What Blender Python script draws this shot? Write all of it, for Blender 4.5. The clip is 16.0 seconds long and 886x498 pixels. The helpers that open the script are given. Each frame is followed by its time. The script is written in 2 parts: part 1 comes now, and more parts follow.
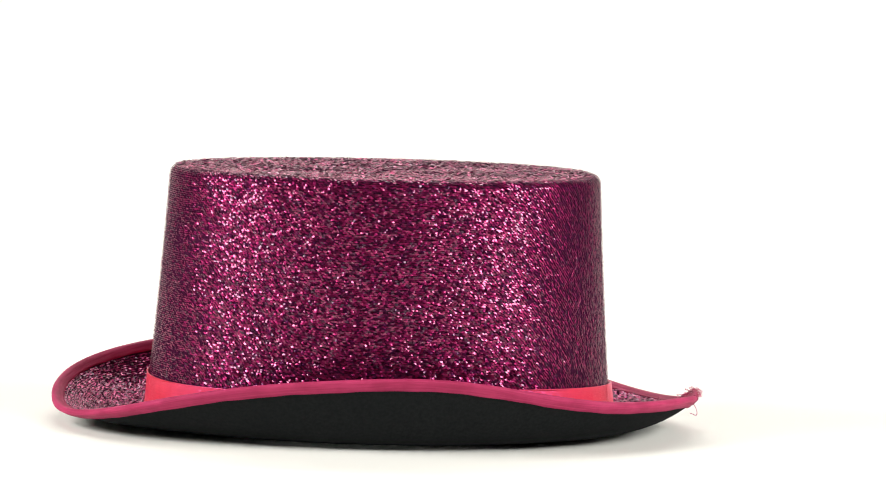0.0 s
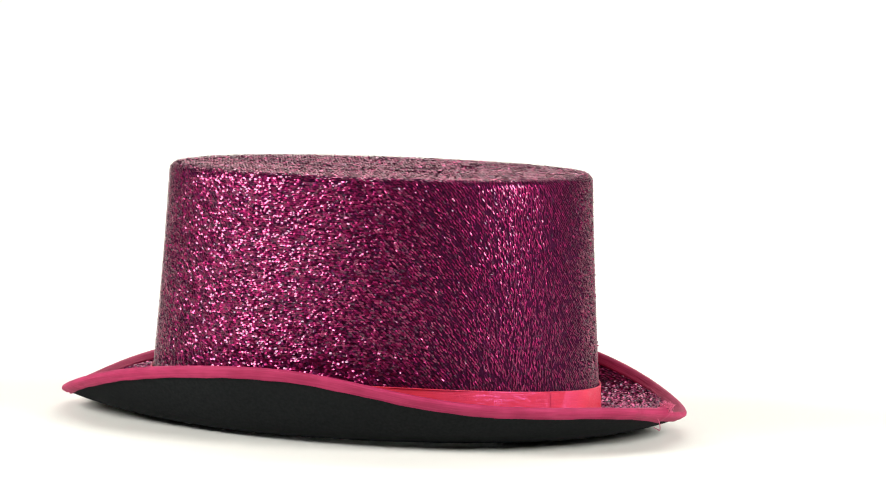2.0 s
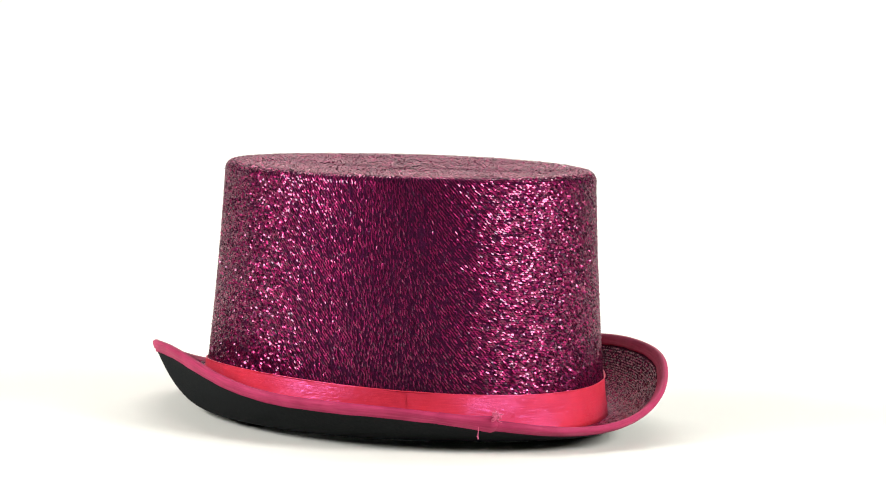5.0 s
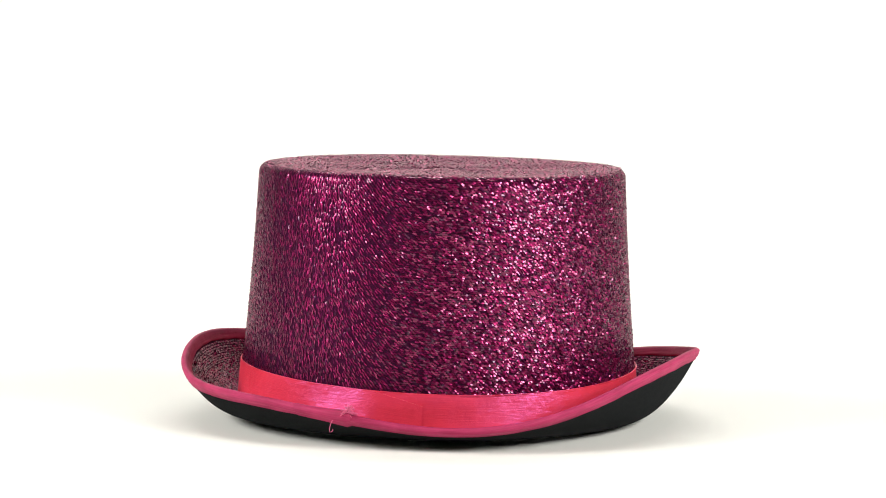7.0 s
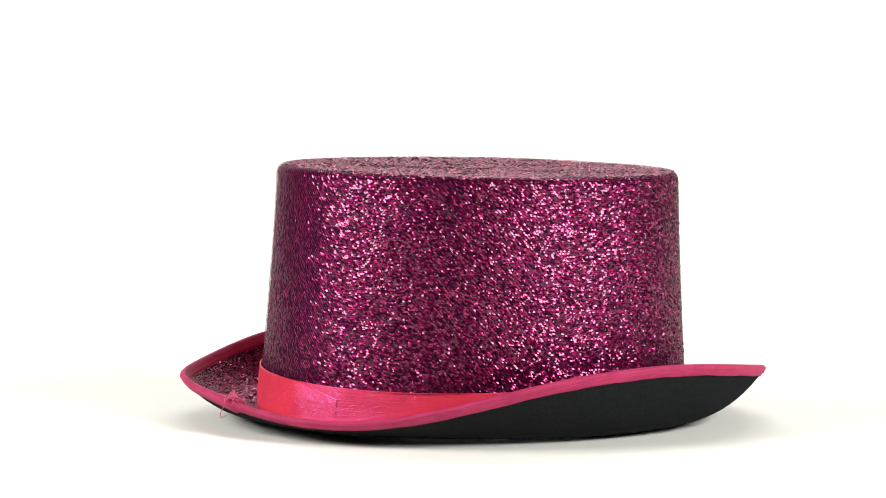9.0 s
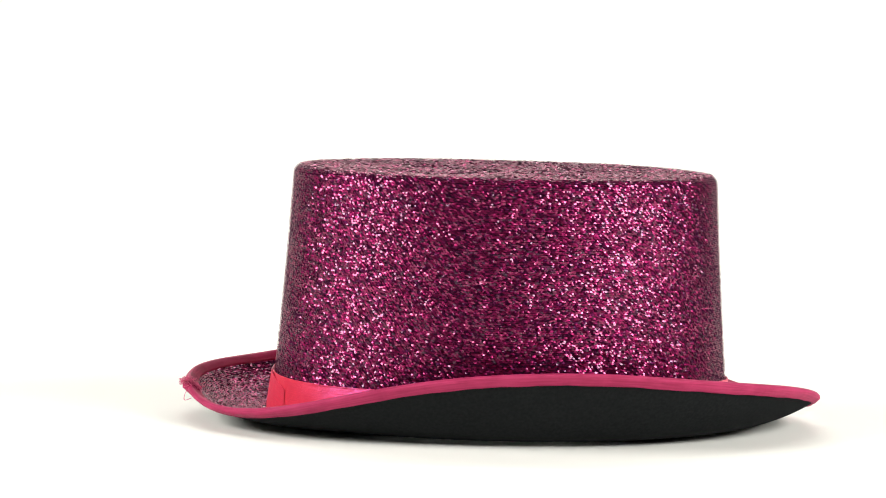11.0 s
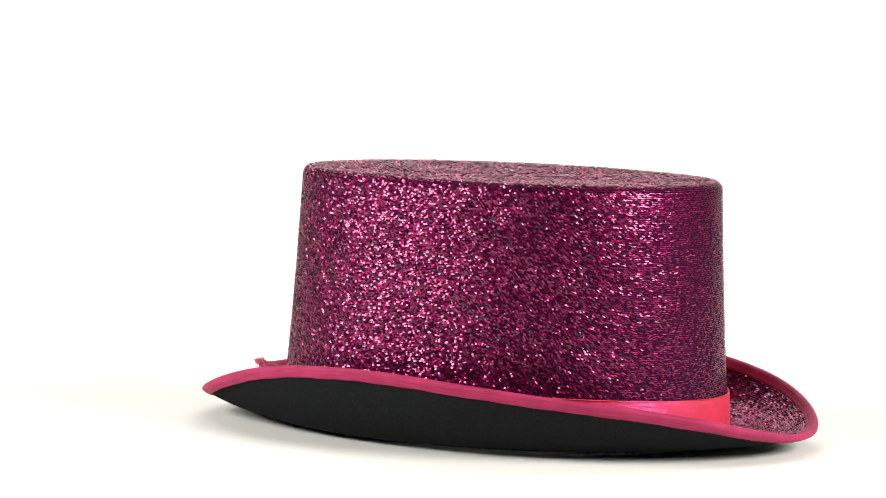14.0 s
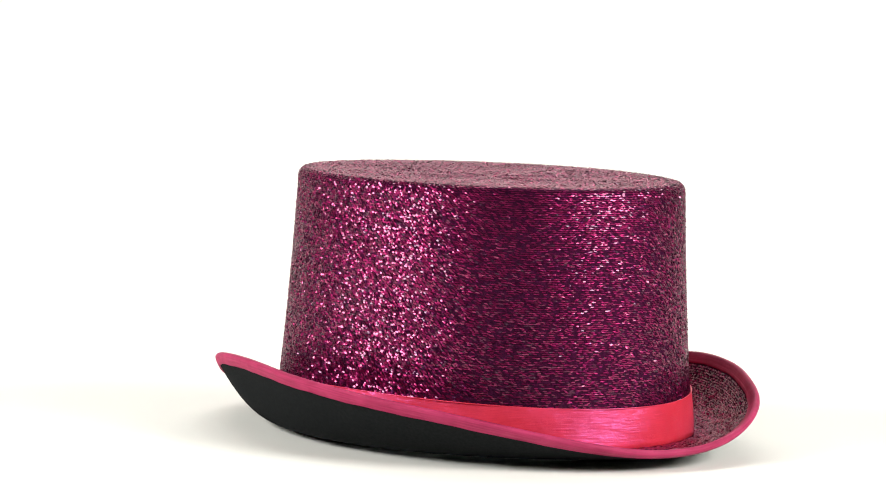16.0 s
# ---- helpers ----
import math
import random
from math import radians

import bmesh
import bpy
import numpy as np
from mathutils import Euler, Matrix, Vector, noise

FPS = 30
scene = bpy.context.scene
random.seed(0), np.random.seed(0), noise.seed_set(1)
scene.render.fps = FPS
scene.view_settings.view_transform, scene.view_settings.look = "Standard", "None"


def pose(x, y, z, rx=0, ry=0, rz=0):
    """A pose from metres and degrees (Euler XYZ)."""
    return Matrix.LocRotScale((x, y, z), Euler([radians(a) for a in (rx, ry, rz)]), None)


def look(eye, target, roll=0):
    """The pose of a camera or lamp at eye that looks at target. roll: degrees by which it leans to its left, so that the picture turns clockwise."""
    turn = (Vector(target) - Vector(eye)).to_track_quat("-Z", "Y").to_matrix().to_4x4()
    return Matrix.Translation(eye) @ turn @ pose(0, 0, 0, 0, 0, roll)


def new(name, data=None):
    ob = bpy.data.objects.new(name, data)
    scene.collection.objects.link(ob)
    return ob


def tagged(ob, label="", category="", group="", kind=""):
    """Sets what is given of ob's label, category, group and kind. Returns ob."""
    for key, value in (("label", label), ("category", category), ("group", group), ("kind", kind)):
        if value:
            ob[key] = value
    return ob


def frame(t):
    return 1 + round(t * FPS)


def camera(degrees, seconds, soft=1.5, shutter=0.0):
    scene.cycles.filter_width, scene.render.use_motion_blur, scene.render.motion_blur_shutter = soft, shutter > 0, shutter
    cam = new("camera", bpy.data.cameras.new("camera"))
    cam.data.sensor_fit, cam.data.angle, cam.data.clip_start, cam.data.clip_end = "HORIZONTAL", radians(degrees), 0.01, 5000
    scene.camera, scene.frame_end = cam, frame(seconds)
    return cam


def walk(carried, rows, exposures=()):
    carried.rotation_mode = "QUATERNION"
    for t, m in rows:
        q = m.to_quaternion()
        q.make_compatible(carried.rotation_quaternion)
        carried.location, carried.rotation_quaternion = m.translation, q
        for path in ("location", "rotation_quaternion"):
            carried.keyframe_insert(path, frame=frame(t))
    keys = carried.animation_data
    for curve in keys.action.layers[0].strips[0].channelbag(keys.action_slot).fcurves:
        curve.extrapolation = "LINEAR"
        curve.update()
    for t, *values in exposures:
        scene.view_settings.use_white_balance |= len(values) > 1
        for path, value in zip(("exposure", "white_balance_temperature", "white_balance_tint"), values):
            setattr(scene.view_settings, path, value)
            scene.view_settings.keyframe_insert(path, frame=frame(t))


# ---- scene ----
cam = camera(12.70, 16.0, soft=1.05)
EYE, AIM, ROLL = (0.0, -1.7885, 0.2166), (-0.001, 0.0, 0.0785), 1.717
walk(cam, [(0.0, look(EYE, AIM, ROLL)), (16.0, look(EYE, AIM, ROLL))], exposures=[(0.0, 0.0), (16.0, 0.0)])

# turning of the hat: start angle, degrees per second (clockwise from above), and its seat beside the turning axis
TH0, RATE, SEAT = 7.235, 15.9755, Vector((-0.02925, -0.00845, 0.0))


# ---- light ----
def softbox(name, eye, target, width, height, watts, colour):
    lamp = bpy.data.lights.new(name, "AREA")
    lamp.shape, lamp.size, lamp.size_y, lamp.energy, lamp.color = "RECTANGLE", width, height, watts, colour
    ob = new(name, lamp)
    ob.matrix_world = look(eye, target)
    return ob


softbox("softbox_lamp_west", (-1.61, -0.60, 1.0), (0, 0, 0.06), 1.2, 0.75, 42.5, (1.0, 0.985, 0.955))
softbox("softbox_lamp_east", (1.58, -0.66, 1.0), (0, 0, 0.06), 1.2, 0.75, 44, (1.0, 0.985, 0.955))
softbox("background_lamp", (0, 1.6, 2.3), (0, 2.2, 0.0), 2.4, 0.4, 40, (1.0, 0.995, 0.985))

world = bpy.data.worlds.new("studio")
world.use_nodes = True
world.node_tree.nodes["Background"].inputs[0].default_value = (1, 1, 1, 1)
world.node_tree.nodes["Background"].inputs[1].default_value = 0.05
scene.world = world


# ---- materials ----
class Mat:
    """A node material with short calls for the nodes that are used here."""

    def __init__(self, name, **sockets):
        self.m = bpy.data.materials.new(name)
        self.m.use_nodes = True
        self.t = self.m.node_tree
        self.b = self.t.nodes["Principled BSDF"]
        for k, v in sockets.items():
            self.set(self.b, k.replace("_", " "), v)

    def set(self, node, socket, v):
        s = node.inputs[socket]
        if isinstance(v, bpy.types.NodeSocket):
            self.t.links.new(v, s)
        elif isinstance(v, tuple) and len(v) == 3 and s.type == "RGBA":
            s.default_value = (*v, 1)
        else:
            s.default_value = v

    def node(self, kind, out=0, **sockets):
        n = self.t.nodes.new(kind)
        if kind == "ShaderNodeTexNoise":
            n.noise_dimensions = "3D"
        for k, v in sockets.items():
            self.set(n, k.replace("_", " "), v)
        return n.outputs[out]

    def coords(self, which="Object"):
        return self.t.nodes.new("ShaderNodeTexCoord").outputs[which]

    def scaled(self, vec, x, y, z):
        n = self.t.nodes.new("ShaderNodeMapping")
        self.set(n, "Vector", vec)
        n.inputs["Scale"].default_value = (x, y, z)
        return n.outputs[0]

    def noise(self, scale, detail=3.0, vec=None, rough=0.5):
        return self.node("ShaderNodeTexNoise", 0, Vector=vec or self.coords(), Scale=scale, Detail=detail, Roughness=rough)

    def ramp(self, fac, *stops):
        n = self.t.nodes.new("ShaderNodeValToRGB")
        self.set(n, "Fac", fac)
        e = n.color_ramp.elements
        while len(e) < len(stops):
            e.new(0.5)
        for el, (p, c) in zip(e, stops):
            el.position, el.color = p, (*c, 1) if isinstance(c, tuple) else (c, c, c, 1)
        return n.outputs[0]

    def bump(self, height, strength, distance, normal=None):
        n = self.t.nodes.new("ShaderNodeBump")
        n.inputs["Strength"].default_value, n.inputs["Distance"].default_value = strength, distance
        self.set(n, "Height", height)
        if normal:
            self.set(n, "Normal", normal)
        return n.outputs[0]

    def island(self):
        return self.t.nodes.new("ShaderNodeNewGeometry").outputs["Random Per Island"]


def paper_white():
    k = Mat("white_paper", Roughness=0.75, Specular_IOR_Level=0.25)
    k.set(k.b, "Base Color", k.ramp(k.noise(3.0), (0.3, (0.845, 0.848, 0.797)), (0.7, (0.868, 0.871, 0.82))))
    k.set(k.b, "Normal", k.bump(k.noise(900), 0.1, 0.0003))
    return k.m


def wall_paint():
    k = Mat("dark_grey_wall_paint", Roughness=0.8)
    k.set(k.b, "Base Color", k.ramp(k.noise(2.0), (0.3, (0.13, 0.13, 0.128)), (0.7, (0.16, 0.16, 0.157))))
    k.set(k.b, "Normal", k.bump(k.noise(300), 0.15, 0.0005))
    return k.m


def glitter():
    """Metallic yarn: magenta loops, each with its own tone, under a clear glossy film."""
    k = Mat("magenta_glitter_yarn", Metallic=0.86, Roughness=0.36, Specular_IOR_Level=0.1, Specular_Tint=(1.0, 0.68, 0.75), Coat_Weight=0.4, Coat_Roughness=0.12, Coat_IOR=1.8)
    k.set(k.b, "Base Color", k.ramp(k.island(), (0.0, (0.055, 0.004, 0.040)), (0.3, (0.155, 0.008, 0.062)), (0.7, (0.27, 0.010, 0.084)), (1.0, (0.38, 0.020, 0.12))))
    k.set(k.b, "Normal", k.bump(k.noise(2600, 2.0), 0.14, 0.0002))
    return k.m


def ground_cloth():
    k = Mat("dark_purple_ground_cloth", Roughness=0.9, Specular_IOR_Level=0.08)
    k.set(k.b, "Base Color", k.ramp(k.noise(1200), (0.35, (0.03, 0.003, 0.022)), (0.65, (0.065, 0.004, 0.034))))
    k.set(k.b, "Normal", k.bump(k.noise(1500), 0.5, 0.0004))
    return k.m


def felt():
    k = Mat("black_felt", Roughness=1.0, Specular_IOR_Level=0.03)
    k.set(k.b, "Base Color", k.ramp(k.noise(700, 4.0), (0.3, (0.0105, 0.0118, 0.0125)), (0.7, (0.016, 0.0172, 0.0178))))
    k.set(k.b, "Normal", k.bump(k.noise(2200, 3.0), 0.4, 0.0003))
    return k.m


def satin(name, dark, light, along, across, rough=0.36, tint=(1.0, 1.0, 1.0), gloss=0.5, ridge=0.15, ior=1.5):
    """Woven ribbon; UV is in metres, u along and v across the ribbon."""
    k = Mat(name, Roughness=rough, Specular_IOR_Level=gloss, Specular_Tint=tint, Anisotropic=0.5, IOR=ior)
    uv = k.coords("UV")
    thread = k.noise(1.0, 2.0, k.scaled(uv, along, across, 1))
    wide = k.noise(90, 3.0)
    both = k.node("ShaderNodeMath")
    m = both.node
    m.operation = "ADD"
    k.t.links.new(thread, m.inputs[0])
    k.t.links.new(wide, m.inputs[1])
    half = k.t.nodes.new("ShaderNodeMath")
    half.operation = "MULTIPLY"
    half.inputs[1].default_value = 0.5
    k.t.links.new(both, half.inputs[0])
    k.set(k.b, "Base Color", k.ramp(half.outputs[0], (0.4, dark), (0.6, light)))
    n = k.bump(thread, ridge, 0.0003)
    k.set(k.b, "Normal", k.bump(k.noise(160, 2.0), 0.25, 0.001, n))
    return k.m


PAPER, WALL, GLITTER, CLOTH, FELT = paper_white(), wall_paint(), glitter(), ground_cloth(), felt()
SATIN = satin("pink_satin_ribbon", (0.76, 0.034, 0.050), (0.88, 0.046, 0.070), 60, 5200, 0.33, (1.0, 0.30, 1.0), 0.75, 0.4, 1.9)
BINDING = satin("pink_binding_tape", (0.34, 0.022, 0.080), (0.46, 0.036, 0.118), 60, 1300, 0.6, (1.0, 0.7, 0.8), 0.25, 0.6)
THREAD = Mat("pink_thread", Roughness=0.6, Base_Color=(0.74, 0.13, 0.27)).m


# ---- structure ----
def solid(name, verts, faces, material, smooth=False):
    me = bpy.data.meshes.new(name)
    me.from_pydata([tuple(v) for v in verts], [], faces)
    me.materials.append(material)
    me.polygons.foreach_set("use_smooth", [smooth] * len(me.polygons))
    me.update()
    return me


def sweep():
    """White paper that runs from the table top up the back in one bend."""
    prof = [(-1.3, 0.0), (-0.8, 0.0), (0.0, 0.0), (0.9, 0.0)]
    R, y0 = 0.8, 0.9
    prof += [(y0 + R * math.sin(a), R - R * math.cos(a)) for a in [math.pi / 2 * i / 16 for i in range(1, 17)]]
    prof += [(y0 + R, 2.55)]
    n, x0, x1 = len(prof), -1.36, 1.36
    verts = [(x, y, z) for x in (x0, x1) for y, z in prof]
    th = 0.004
    back = []
    for i, (y, z) in enumerate(prof):
        a, b = prof[max(i - 1, 0)], prof[min(i + 1, n - 1)]
        dy, dz = b[0] - a[0], b[1] - a[1]
        l = math.hypot(dy, dz)
        back.append((y + dz / l * th, z - dy / l * th))
    verts += [(x, y, z) for x in (x0, x1) for y, z in back]
    f = []
    for i in range(n - 1):
        f += [(i, n + i, n + i + 1, i + 1), (2 * n + i, 2 * n + i + 1, 3 * n + i + 1, 3 * n + i)]
        f += [(i, i + 1, 2 * n + i + 1, 2 * n + i), (n + i, 3 * n + i, 3 * n + i + 1, n + i + 1)]
    f += [(0, 2 * n, 3 * n, n), (n - 1, 2 * n - 1, 4 * n - 1, 3 * n - 1)]
    ob = new("backdrop", solid("backdrop", verts, f, PAPER, True))
    return tagged(ob, "seamless white paper sweep under and behind the hat", "backdrop", kind="structure")


def slab(name, a, b, label):
    (x0, y0, z0), (x1, y1, z1) = a, b
    v = [(x, y, z) for x in (x0, x1) for y in (y0, y1) for z in (z0, z1)]
    f = [(0, 1, 3, 2), (4, 6, 7, 5), (0, 4, 5, 1), (2, 3, 7, 6), (0, 2, 6, 4), (1, 5, 7, 3)]
    return tagged(new(name, solid(name, v, f, WALL)), label, name.split("_")[0], kind="structure")


sweep()
slab("wall_west", (-2.45, -2.9, -0.006), (-2.3, 1.9, 2.6), "plain dark grey painted studio wall")
slab("wall_east", (2.3, -2.9, -0.006), (2.45, 1.9, 2.6), "plain dark grey painted studio wall")
slab("wall_south", (-2.45, -3.05, -0.006), (2.45, -2.9, 2.6), "plain dark grey painted studio wall")
slab("wall_north", (-2.45, 1.9, -0.006), (2.45, 2.05, 2.6), "plain dark grey painted studio wall behind the paper sweep")
slab("ceiling", (-2.45, -3.05, 2.6), (2.45, 2.05, 2.7), "plain dark grey painted studio ceiling")
slab("floor", (-2.45, -3.05, -0.12), (2.45, 2.05, -0.006), "plain dark grey studio floor under the paper sweep")


# ---- hat shape, in the hat's own space: x along its length, z up ----
H, RIM = 0.1142, 0.0035
BASE, TOP = (0.105, 0.0914, 1.984), (0.0960, 0.0817, 2.171)
EDGE = (0.1430, 0.1121, 2.186)
LIP_C = (0.0227, -0.0004, -0.0103, 0.0012, -0.0001, 0.0008, 0.0001)
LIP_S = (0.0, 0.0013, -0.0025, 0.0003, -0.0023, -0.0003, -0.0009)
RIB_Z, RIB_W = 0.0229, 0.0165
BRIM_IN, FELT_T = 0.0036, 0.0019


def oval(a, b, n, ph):
    c, s = np.cos(ph), np.sin(ph)
    r = (np.abs(c / a) ** n + np.abs(s / b) ** n) ** (-1 / n)
    return r * c, r * s


def ring(ph, s):
    """The crown's outline at the share s of its height."""
    mix = [BASE[i] * (1 - s) + TOP[i] * s for i in range(3)]
    bow = 4 * s * (1 - s)
    x, y = oval(mix[0] - 0.0006 * bow, mix[1] - 0.0011 * bow, mix[2], ph)
    dent = np.angle(np.exp(1j * (ph - 2.3)))
    k = 1 - 0.0004 / np.hypot(x, y) - 0.013 * s * np.exp(-((dent / 0.55) ** 2))
    return x * k + 0.0002 * s, y * k - 0.0006 * s


def crown_at(ph, m):
    """A point of the crown: m metres up the side, over the rounded rim and in over the top."""
    ph, m = np.broadcast_arrays(np.asarray(ph, float), np.asarray(m, float))
    side = H - RIM
    s = np.clip(m / H, 0, (H - RIM) / H)
    a = np.clip((m - side) / RIM, 0, math.pi / 2)
    inn = np.clip(m - side - RIM * math.pi / 2, 0, 1)
    x, y = ring(ph, s + (1 - s) * (a > 0) * np.sin(a) * 0.5)
    r = np.hypot(x, y)
    k = 1 - (RIM * (1 - np.cos(a)) + inn) / r
    x, y = x * k, y * k
    z = s * H + RIM * np.sin(a) + (0.0021 * x + 0.0035 * y) * s - 0.0012 * np.clip(inn / 0.05, 0, 1)
    z = z + 0.0004 * np.sin(5 * ph + 1.0) * np.clip(inn / 0.02, 0, 1)
    return np.stack([x, y, z], -1)


def lip_z(ph):
    return sum(c * np.cos(k * ph) for k, c in enumerate(LIP_C)) + sum(c * np.sin(k * ph) for k, c in enumerate(LIP_S))


def brim_at(ph, u):
    """A point of the brim's upper face: u runs from the crown (0) to the lip (1)."""
    ph, u = np.broadcast_arrays(np.asarray(ph, float), np.asarray(u, float))
    x0, y0 = oval(BASE[0] - 0.002, BASE[1] - 0.002, 2.0, ph)
    x1, y1 = oval(*EDGE, ph)
    k = 1
    for at, wide, much in ((2.6, 0.28, -0.013), (1.97, 0.18, 0.009), (0.99, 0.2, -0.007), (4.22, 0.24, -0.017)):
        k = k + much * np.exp(-((np.angle(np.exp(1j * (ph - at))) / wide) ** 2))
    x1, y1 = x1 * k - 0.0016, y1 * k + 0.0008
    power = 2.0 + 0.6 * np.cos(ph) ** 2
    z = BRIM_IN + (lip_z(ph) - BRIM_IN) * np.clip(u, 0, 2) ** power
    return np.stack([x0 + (x1 - x0) * u, y0 + (y1 - y0) * u, z], -1)


def band_top(ph):
    return RIB_Z - 0.0003 * np.cos(ph) - 0.0002 * np.sin(ph) - 0.0015 * np.cos(2 * ph) - 0.0014 * np.sin(2 * ph)


def normals(fn, ph, v, e=1e-4):
    du = fn(ph + e, v) - fn(ph - e, v)
    dv = fn(ph, v + e) - fn(ph, v - e)
    t = du / np.linalg.norm(du, axis=-1, keepdims=True)
    n = np.cross(t, dv)
    n /= np.linalg.norm(n, axis=-1, keepdims=True)
    return t, np.cross(n, t), n


def grid_mesh(name, P, material, closed=True, uv=None):
    """A mesh from rows of points; the last column joins the first where closed."""
    R, C = P.shape[:2]
    f, loops = [], []
    for i in range(R - 1):
        for j in range(C if closed else C - 1):
            k = (j + 1) % C
            f.append((i * C + j, i * C + k, (i + 1) * C + k, (i + 1) * C + j))
            loops += [(i, j), (i, j + 1), (i + 1, j + 1), (i + 1, j)]
    me = solid(name, P.reshape(-1, 3), f, material, True)
    if uv is not None:
        us, vs = uv
        layer = me.uv_layers.new(name="uv")
        layer.data.foreach_set("uv", [c for i, j in loops for c in (us[j] if j < len(us) else us[-1] + us[1], vs[i])])
    return me


def part(name, me, parent, label="", kind=""):
    ob = new(name, me)
    ob.parent = parent
    return tagged(ob, label, kind=kind)


rng = np.random.default_rng(7)


def loops_mesh(name, pos, t, b, n, length, width, material, lie=0.0, calm=1.0, nap=0.0):
    """Yarn loops: a small bowed strip at each place, each turned a little its own way."""
    N = len(pos)

    def spin(p, q, a):
        c, s = np.cos(a)[:, None], np.sin(a)[:, None]
        return c * p + s * q, c * q - s * p

    wild = np.where(rng.random(N) < 0.1 * calm ** 2, 2.0, 1.0)
    slant = lie + (0.45 + 0.55 * calm) * (rng.normal(0, 0.16, N) + np.where(np.arange(N) % 2, 0.1, -0.1))
    b, n = spin(b, n, np.zeros(N) - nap)
    t, b = spin(t, b, slant)
    b, n = spin(b, n, calm * wild * rng.normal(0, 0.24, N))
    t, n = spin(t, n, calm * wild * rng.normal(0, 0.18, N))
    L = (length * rng.uniform(0.8, 1.2, N))[:, None] / 2
    W = (width * (0.35 + 0.65 * calm) * rng.uniform(0.85, 1.15, N))[:, None] / 2
    c = pos + n * (0.0003 + rng.uniform(0, 0.00025, N))[:, None]
    up = n * (0.22 * width * (0.05 + 0.95 * np.broadcast_to(calm, (N,))))[:, None]
    V = np.stack([c - t * L - b * W * 0.6, c - t * L + b * W * 0.6, c - b * W + up, c + b * W + up, c + t * L - b * W * 0.6, c + t * L + b * W * 0.6], 1)
    base = np.arange(N)[:, None] * 6
    F = np.concatenate([base + [0, 2, 3, 1], base + [2, 4, 5, 3]], 1).reshape(-1, 4)
    me = bpy.data.meshes.new(name)
    me.vertices.add(N * 6)
    me.vertices.foreach_set("co", V.astype(np.float32).ravel())
    me.loops.add(len(F) * 4)
    me.loops.foreach_set("vertex_index", F.astype(np.int32).ravel())
    me.polygons.add(len(F))
    me.polygons.foreach_set("loop_start", np.arange(len(F), dtype=np.int32) * 4)
    me.polygons.foreach_set("use_smooth", np.ones(len(F), dtype=bool))
    me.materials.append(material)
    me.update(calc_edges=True)
    return me


def rows_on(fn, values, length):
    """Places for yarn loops in rows round the hat, one row for each value."""
    PH, VV = [], []
    probe = np.linspace(0, 2 * np.pi, 721)
    for i, v in enumerate(values):
        p = fn(probe, v)
        arc = np.concatenate([[0], np.cumsum(np.linalg.norm(np.diff(p, axis=0), axis=1))])
        n = max(int(arc[-1] / length), 3)
        at = ((np.arange(n) + 0.5 * (i % 2) + rng.normal(0, 0.11, n)) * arc[-1] / n) % arc[-1]
        PH.append(np.interp(at, arc, probe))
        VV.append(np.full(n, v) + rng.normal(0, 1, n) * 0.10 * (values[1] - values[0]))
    return np.concatenate(PH), np.concatenate(VV)


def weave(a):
    """How the loops lie round the crown: slanted between sides and ends; at both ends calm, and thinned down to the
    ground cloth to put in the darkness of dim reflections.
    """
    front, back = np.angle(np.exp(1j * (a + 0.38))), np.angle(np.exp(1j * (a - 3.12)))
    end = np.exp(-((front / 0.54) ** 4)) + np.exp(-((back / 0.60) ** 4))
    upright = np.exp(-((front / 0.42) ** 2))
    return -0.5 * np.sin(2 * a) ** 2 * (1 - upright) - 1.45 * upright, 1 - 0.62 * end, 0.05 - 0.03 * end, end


def tube(path, radius, sides=5):
    """Rings of points round a path, for threads."""
    path = np.asarray(path, float)
    d = np.gradient(path, axis=0)
    d /= np.linalg.norm(d, axis=1, keepdims=True)
    s1 = np.cross(d, [0.31, 0.52, 0.79])
    s1 /= np.linalg.norm(s1, axis=1, keepdims=True)
    s2 = np.cross(d, s1)
    a = np.linspace(0, 2 * np.pi, sides, endpoint=False)
    return path[:, None] + radius * (np.cos(a)[None, :, None] * s1[:, None] + np.sin(a)[None, :, None] * s2[:, None])


def many_tubes(name, paths, radius, material):
    V, F, o = [], [], 0
    for p in paths:
        P = tube(p, radius, 4)
        R, C = P.shape[:2]
        V.append(P.reshape(-1, 3))
        F += [(o + i * C + j, o + i * C + (j + 1) % C, o + (i + 1) * C + (j + 1) % C, o + (i + 1) * C + j) for i in range(R - 1) for j in range(C)]
        o += R * C
    return solid(name, np.concatenate(V), F, material, True)


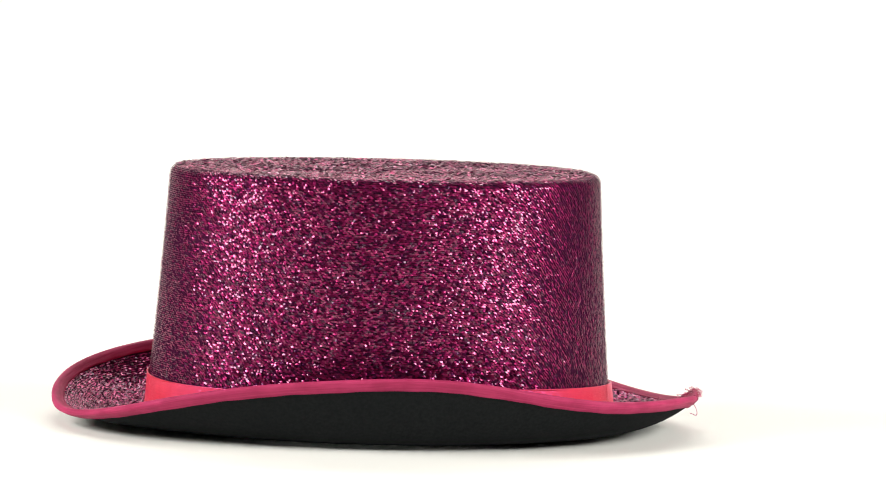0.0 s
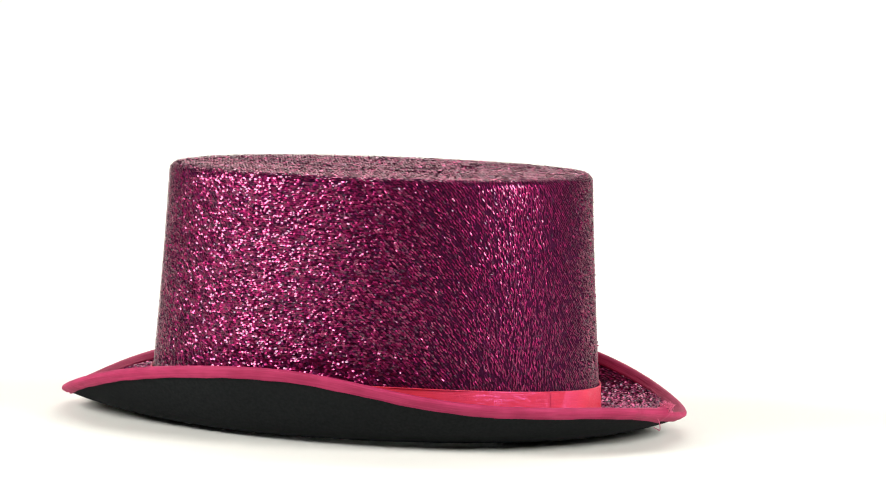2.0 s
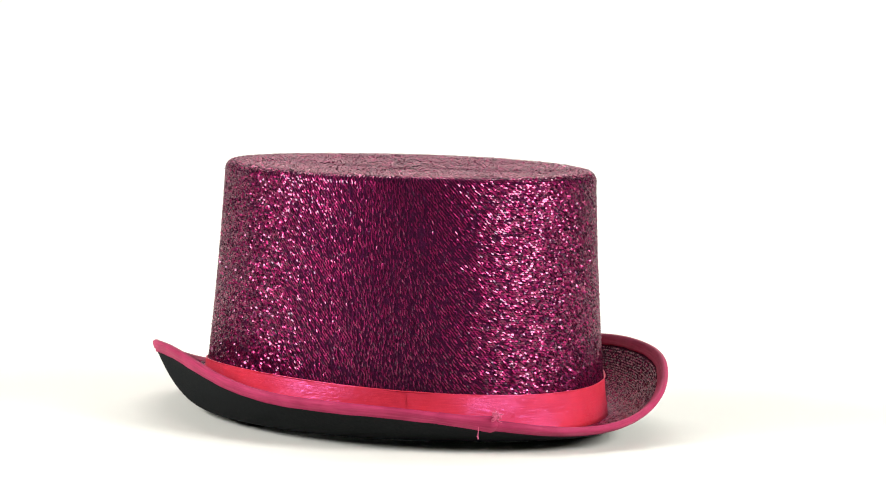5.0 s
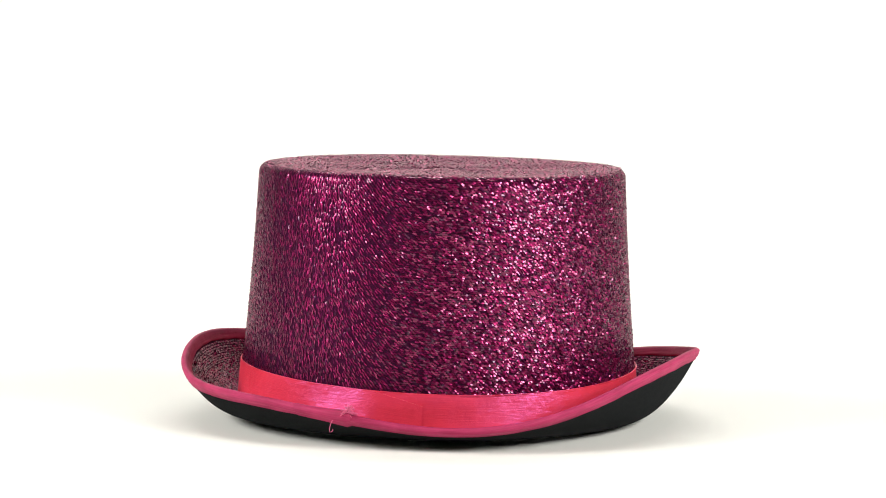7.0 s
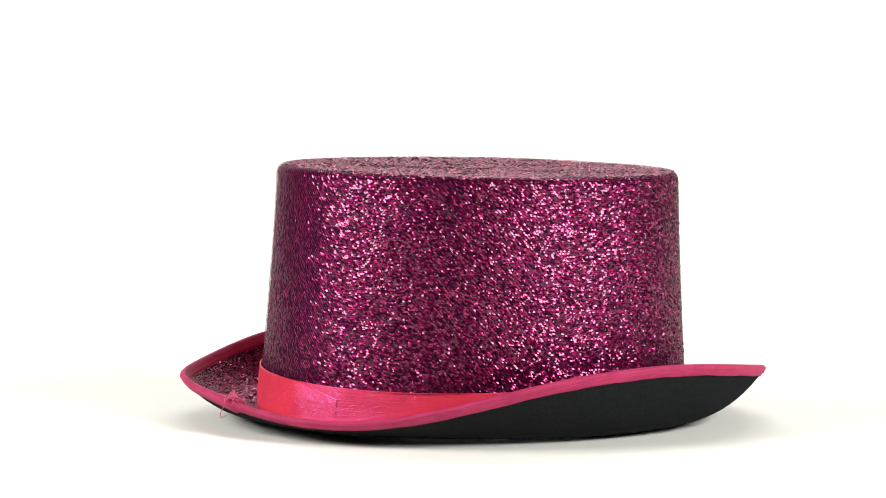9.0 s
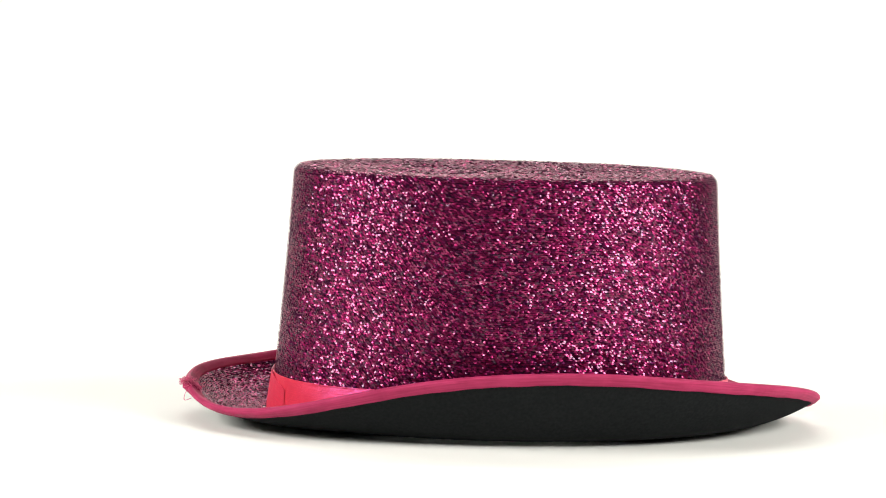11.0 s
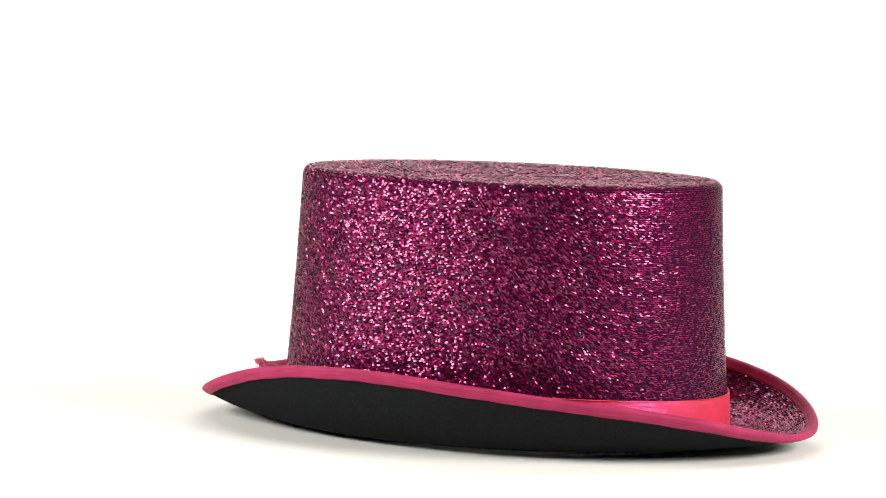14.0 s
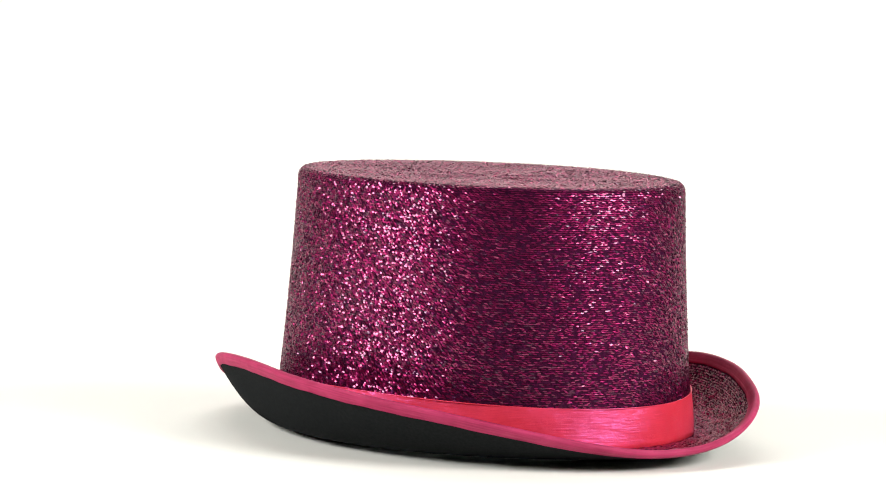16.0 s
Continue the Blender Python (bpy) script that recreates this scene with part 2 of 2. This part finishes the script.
def binding_rows(p, arc, grow=0.0, flare=0.0):
    """The tape's section from its upper edge round the lip to its lower edge."""
    lipp = brim_at(p, 1.0)
    span = np.linalg.norm(lipp - brim_at(p, 0.9), axis=-1) / 0.1
    wav = 0.00012 * np.sin(arc * 190) + 0.00008 * np.sin(arc * 420 + 1)
    grow = np.broadcast_to(grow, p.shape)[:, None]
    flare = np.broadcast_to(flare, p.shape)[:, None]
    rows, vs = [], []

    def up(u):
        m = normals(brim_at, p, u)[2]
        return m * np.sign(m[:, 2:3])

    for i, d in enumerate([0.0046, 0.0043, 0.0033, 0.002, 0.0005]):
        u = 1 - (d + (wav if i < 2 else 0)) / span
        rows.append(brim_at(p, u) + up(u) * ((0.0, 0.0007, 0.0003, 0.0007, 0.0005)[i] + grow))
        vs.append(-d)
    m1 = up(np.full(p.shape, 0.999))
    out = lipp - brim_at(p, 0.97)
    out /= np.linalg.norm(out, axis=-1, keepdims=True)
    half = FELT_T / 2
    for k, ang in enumerate((60, 20, -20, -60)):
        c, s = math.cos(math.radians(ang)), math.sin(math.radians(ang))
        rows.append(lipp - m1 * half + out * ((0.0010 + grow) * c + flare) + m1 * (half + 0.0005 + grow) * s)
        vs.append(0.001 * k)
    for i, d in enumerate([0.0005, 0.002, 0.0031, 0.0038, 0.0041]):
        u = 1 - (d - (wav if i > 2 else 0)) / span
        rows.append(brim_at(p, u) - up(u) * (FELT_T + (0.0005, 0.0007, 0.0003, 0.0007, 0.0)[i] + grow))
        vs.append(0.004 + d)
    return np.stack(rows), vs


def top_hat():
    hat = tagged(new("top_hat"), "low top hat in glittering magenta fabric with pink satin band", "hat")
    ph = np.linspace(0, 2 * np.pi, 240, endpoint=False)

    # crown: ground cloth with a rounded rim and a closed top
    ms = [0.003, 0.03, 0.06, 0.09, H - RIM] + [H - RIM + RIM * math.pi / 2 * i / 5 for i in range(1, 6)]
    ms += [H - RIM + RIM * math.pi / 2 + d for d in (0.01, 0.03, 0.05, 0.0755)]
    crown = part("crown", grid_mesh("crown", np.stack([crown_at(ph, m) for m in ms]), CLOTH), hat, "dark purple cloth crown under the glitter")
    step, long = 0.00090, 0.0015
    a, v = rows_on(crown_at, np.arange(0.006, H + 0.0015, step), long)
    # loops thinned below the rim darken both ends, in place of dimmer reflections
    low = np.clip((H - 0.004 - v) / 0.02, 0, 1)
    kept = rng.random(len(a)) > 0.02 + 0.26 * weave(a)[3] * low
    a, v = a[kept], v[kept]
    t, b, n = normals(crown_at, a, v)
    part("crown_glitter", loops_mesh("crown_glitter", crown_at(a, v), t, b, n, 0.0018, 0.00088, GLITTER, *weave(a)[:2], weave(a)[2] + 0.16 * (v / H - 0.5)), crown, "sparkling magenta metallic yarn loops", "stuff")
    # the top: straight rows of loops
    gx, gy = np.meshgrid(np.arange(-0.1, 0.1, long), np.arange(-0.09, 0.09, 0.0014))
    gx = (gx + np.where(np.arange(len(gx)) % 2, long / 2, 0)[:, None] + rng.normal(0, 0.0002, gx.shape)).ravel()
    gy = (gy + rng.normal(0, 0.00008, gy.shape)).ravel()
    gy = gy + 0.0004 * np.sin(gx * 210 + gy * 60)
    a = np.arctan2(gy, gx)
    ex, ey = oval(TOP[0] - 0.003, TOP[1] - 0.003, TOP[2], a)
    inside = np.hypot(gx, gy) < np.hypot(ex, ey)
    gx, gy, a, ex, ey = (q[inside] for q in (gx, gy, a, ex, ey))
    deep = np.hypot(ex, ey) - np.hypot(gx, gy)
    pos = np.stack([gx, gy, H + (0.0021 * gx + 0.0035 * gy) - 0.0012 * np.clip(deep / 0.05, 0, 1) + 0.0004 * np.sin(5 * a + 1.0) * np.clip(deep / 0.02, 0, 1)], -1)
    N = len(pos)
    part("top_glitter", loops_mesh("top_glitter", pos, np.tile([1.0, 0, 0], (N, 1)), np.tile([0, 1.0, 0], (N, 1)), np.tile([0, 0, 1.0], (N, 1)), 0.0017, 0.00112, GLITTER, 0.0, 0.7), crown, "sparkling magenta metallic yarn loops", "stuff")

    # brim: cloth above, black felt below
    us = np.linspace(0, 1, 13)
    up = np.stack([brim_at(ph, u) for u in us])
    nn = np.stack([normals(brim_at, ph, u)[2] for u in us])
    nn *= np.sign(nn[..., 2:3])
    edge = up[-1:] - nn[-1:] * FELT_T * 0.5
    upper = np.concatenate([up, edge])
    lower = up - nn * FELT_T
    brim = part("brim", grid_mesh("brim", upper, CLOTH), hat, "upturned brim with glittering magenta upper face")
    part("brim_lining", grid_mesh("brim_lining", np.concatenate([lower, edge]), FELT), brim, "black felt underside of the brim")
    a, v = rows_on(brim_at, np.linspace(0.02, 0.9, 40), long)
    kept = rng.random(len(a)) > 0.1
    a, v = a[kept], v[kept]
    t, b, n = normals(brim_at, a, v)
    n2 = n * np.sign(n[:, 2:3])
    part("brim_glitter", loops_mesh("brim_glitter", brim_at(a, v), t, b, n2, 0.0020, 0.00100, GLITTER, 0.0, 0.7), brim, "sparkling magenta metallic yarn loops", "stuff")

    # binding tape folded over the lip
    ph2 = np.linspace(0, 2 * np.pi, 480, endpoint=False)
    lipp = brim_at(ph2, 1.0)
    arc = np.concatenate([[0], np.cumsum(np.linalg.norm(np.diff(lipp, axis=0), axis=1))])
    rows, vs = binding_rows(ph2, arc)
    binding = part("binding", grid_mesh("binding", rows, BINDING, uv=(arc, vs)), hat, "pink tape binding folded round the brim")

    # the tape's overlapping, frayed end and a loose thread
    pe = np.radians(np.linspace(-11, -0.8, 14))
    ramp = np.linspace(0, 1, 14)
    ramp[-1] = -0.4
    rows, vs = binding_rows(pe, pe * 0.14, 0.0002 + 0.0009 * ramp * np.abs(ramp), 0.0020 * ramp ** 3)
    part("binding_end", grid_mesh("binding_end", rows, BINDING, False, (pe * 0.14, vs)), binding, "lapped end of the pink tape")
    fibres = []
    for k in range(130):
        c = rows[rng.integers(1, 7), -2] + rng.normal(0, 0.0003, 3)
        go = np.array([rng.normal(0.9, 0.3), rng.normal(0.35, 0.3), rng.normal(0.45, 0.3)])
        go *= rng.uniform(0.001, 0.0032) / np.linalg.norm(go)
        bend = rng.normal(0, 0.0022, 3)
        q = np.linspace(0, 1, 7)[:, None]
        fibres.append(c + go * q + bend * q * (1 - q) * 2 + rng.normal(0, 0.0001, (7, 3)))
    part("frayed_end", many_tubes("frayed_end", fibres, 0.00013, THREAD), binding, "frayed pink fibres at the tape's end")
    q = np.linspace(0, 1, 24)
    foot = rows[9, -5]
    hang = np.stack([foot[0] - 0.0012 + 0.0022 * np.sin(q * 3.6), foot[1] - 0.0012 * q - 0.0012 * np.sin(q * 5.5) * q, foot[2] - 0.0055 * np.sin(q * 2.1) + 0.0004 * np.sin(q * 9)], -1)
    part("loose_thread", many_tubes("loose_thread", [hang], 0.00017, THREAD), binding, "curled loose pink thread")

    # satin band round the foot of the crown
    def band_rows(p, drop, lift):
        top = band_top(p) - drop
        foot = BRIM_IN - 0.0004 + 0 * p
        out_rows, vv = [], []
        for k in np.linspace(0, 1, 7):
            z = top + (foot - top) * k
            x, y = ring(p, z / H)
            r = np.hypot(x, y)
            g = 1 + (lift + 0.0003 * np.sin(9 * p + 3 * k)) / r
            out_rows.append(np.stack([x * g, y * g, z], -1))
            vv.append(k * RIB_W)
        return out_rows, vv

    def thick_band(p, drop, lift, closed):
        o, vv = band_rows(p, drop, lift)
        i, _ = band_rows(p, drop, lift - 0.0005)
        x = np.hypot(*BASE[:2]) * 0.72
        return grid_mesh("hat_band", np.stack(o + i[::-1] + o[:1]), SATIN, closed, (p * x, vv + vv[::-1] + vv[:1]))

    band = part("hat_band", thick_band(ph, 0.0, 0.0014, True), hat, "pink satin ribbon band round the crown")
    x, y = ring(ph, band_top(ph) / H)
    g = 1 + 0.0014 / np.hypot(x, y)
    edge_path = np.stack([x * g, y * g, band_top(ph)], -1)
    edge_path = np.concatenate([edge_path, edge_path[:2]])
    part("selvedge", many_tubes("selvedge", [edge_path], 0.0003, SATIN), band, "rolled upper edge of the ribbon")

    # lapped end of the band, slipped down a little and standing off the crown
    pf = np.radians(np.linspace(-16, 10.8, 30))
    w = np.linspace(0, 1, 30)
    drop = 0.0055 * np.clip((w - 0.5) / 0.5, 0, 1) ** 1.2 - 0.0003
    lift = 0.0016 + 0.0008 * np.exp(-(((w - 0.5) / 0.24) ** 2))
    part("band_end", thick_band(pf, drop, lift, False), band, "lapped end of the pink satin ribbon")
    return hat


HAT = top_hat()


# ---- turning ----
def motions():
    rows = []
    for i in range(33):
        t = i * 0.5
        turn = Matrix.Rotation(radians(TH0 - RATE * t), 4, "Z")
        rows.append((t, Matrix.Translation(turn @ SEAT) @ turn))
    walk(HAT, rows)


motions()
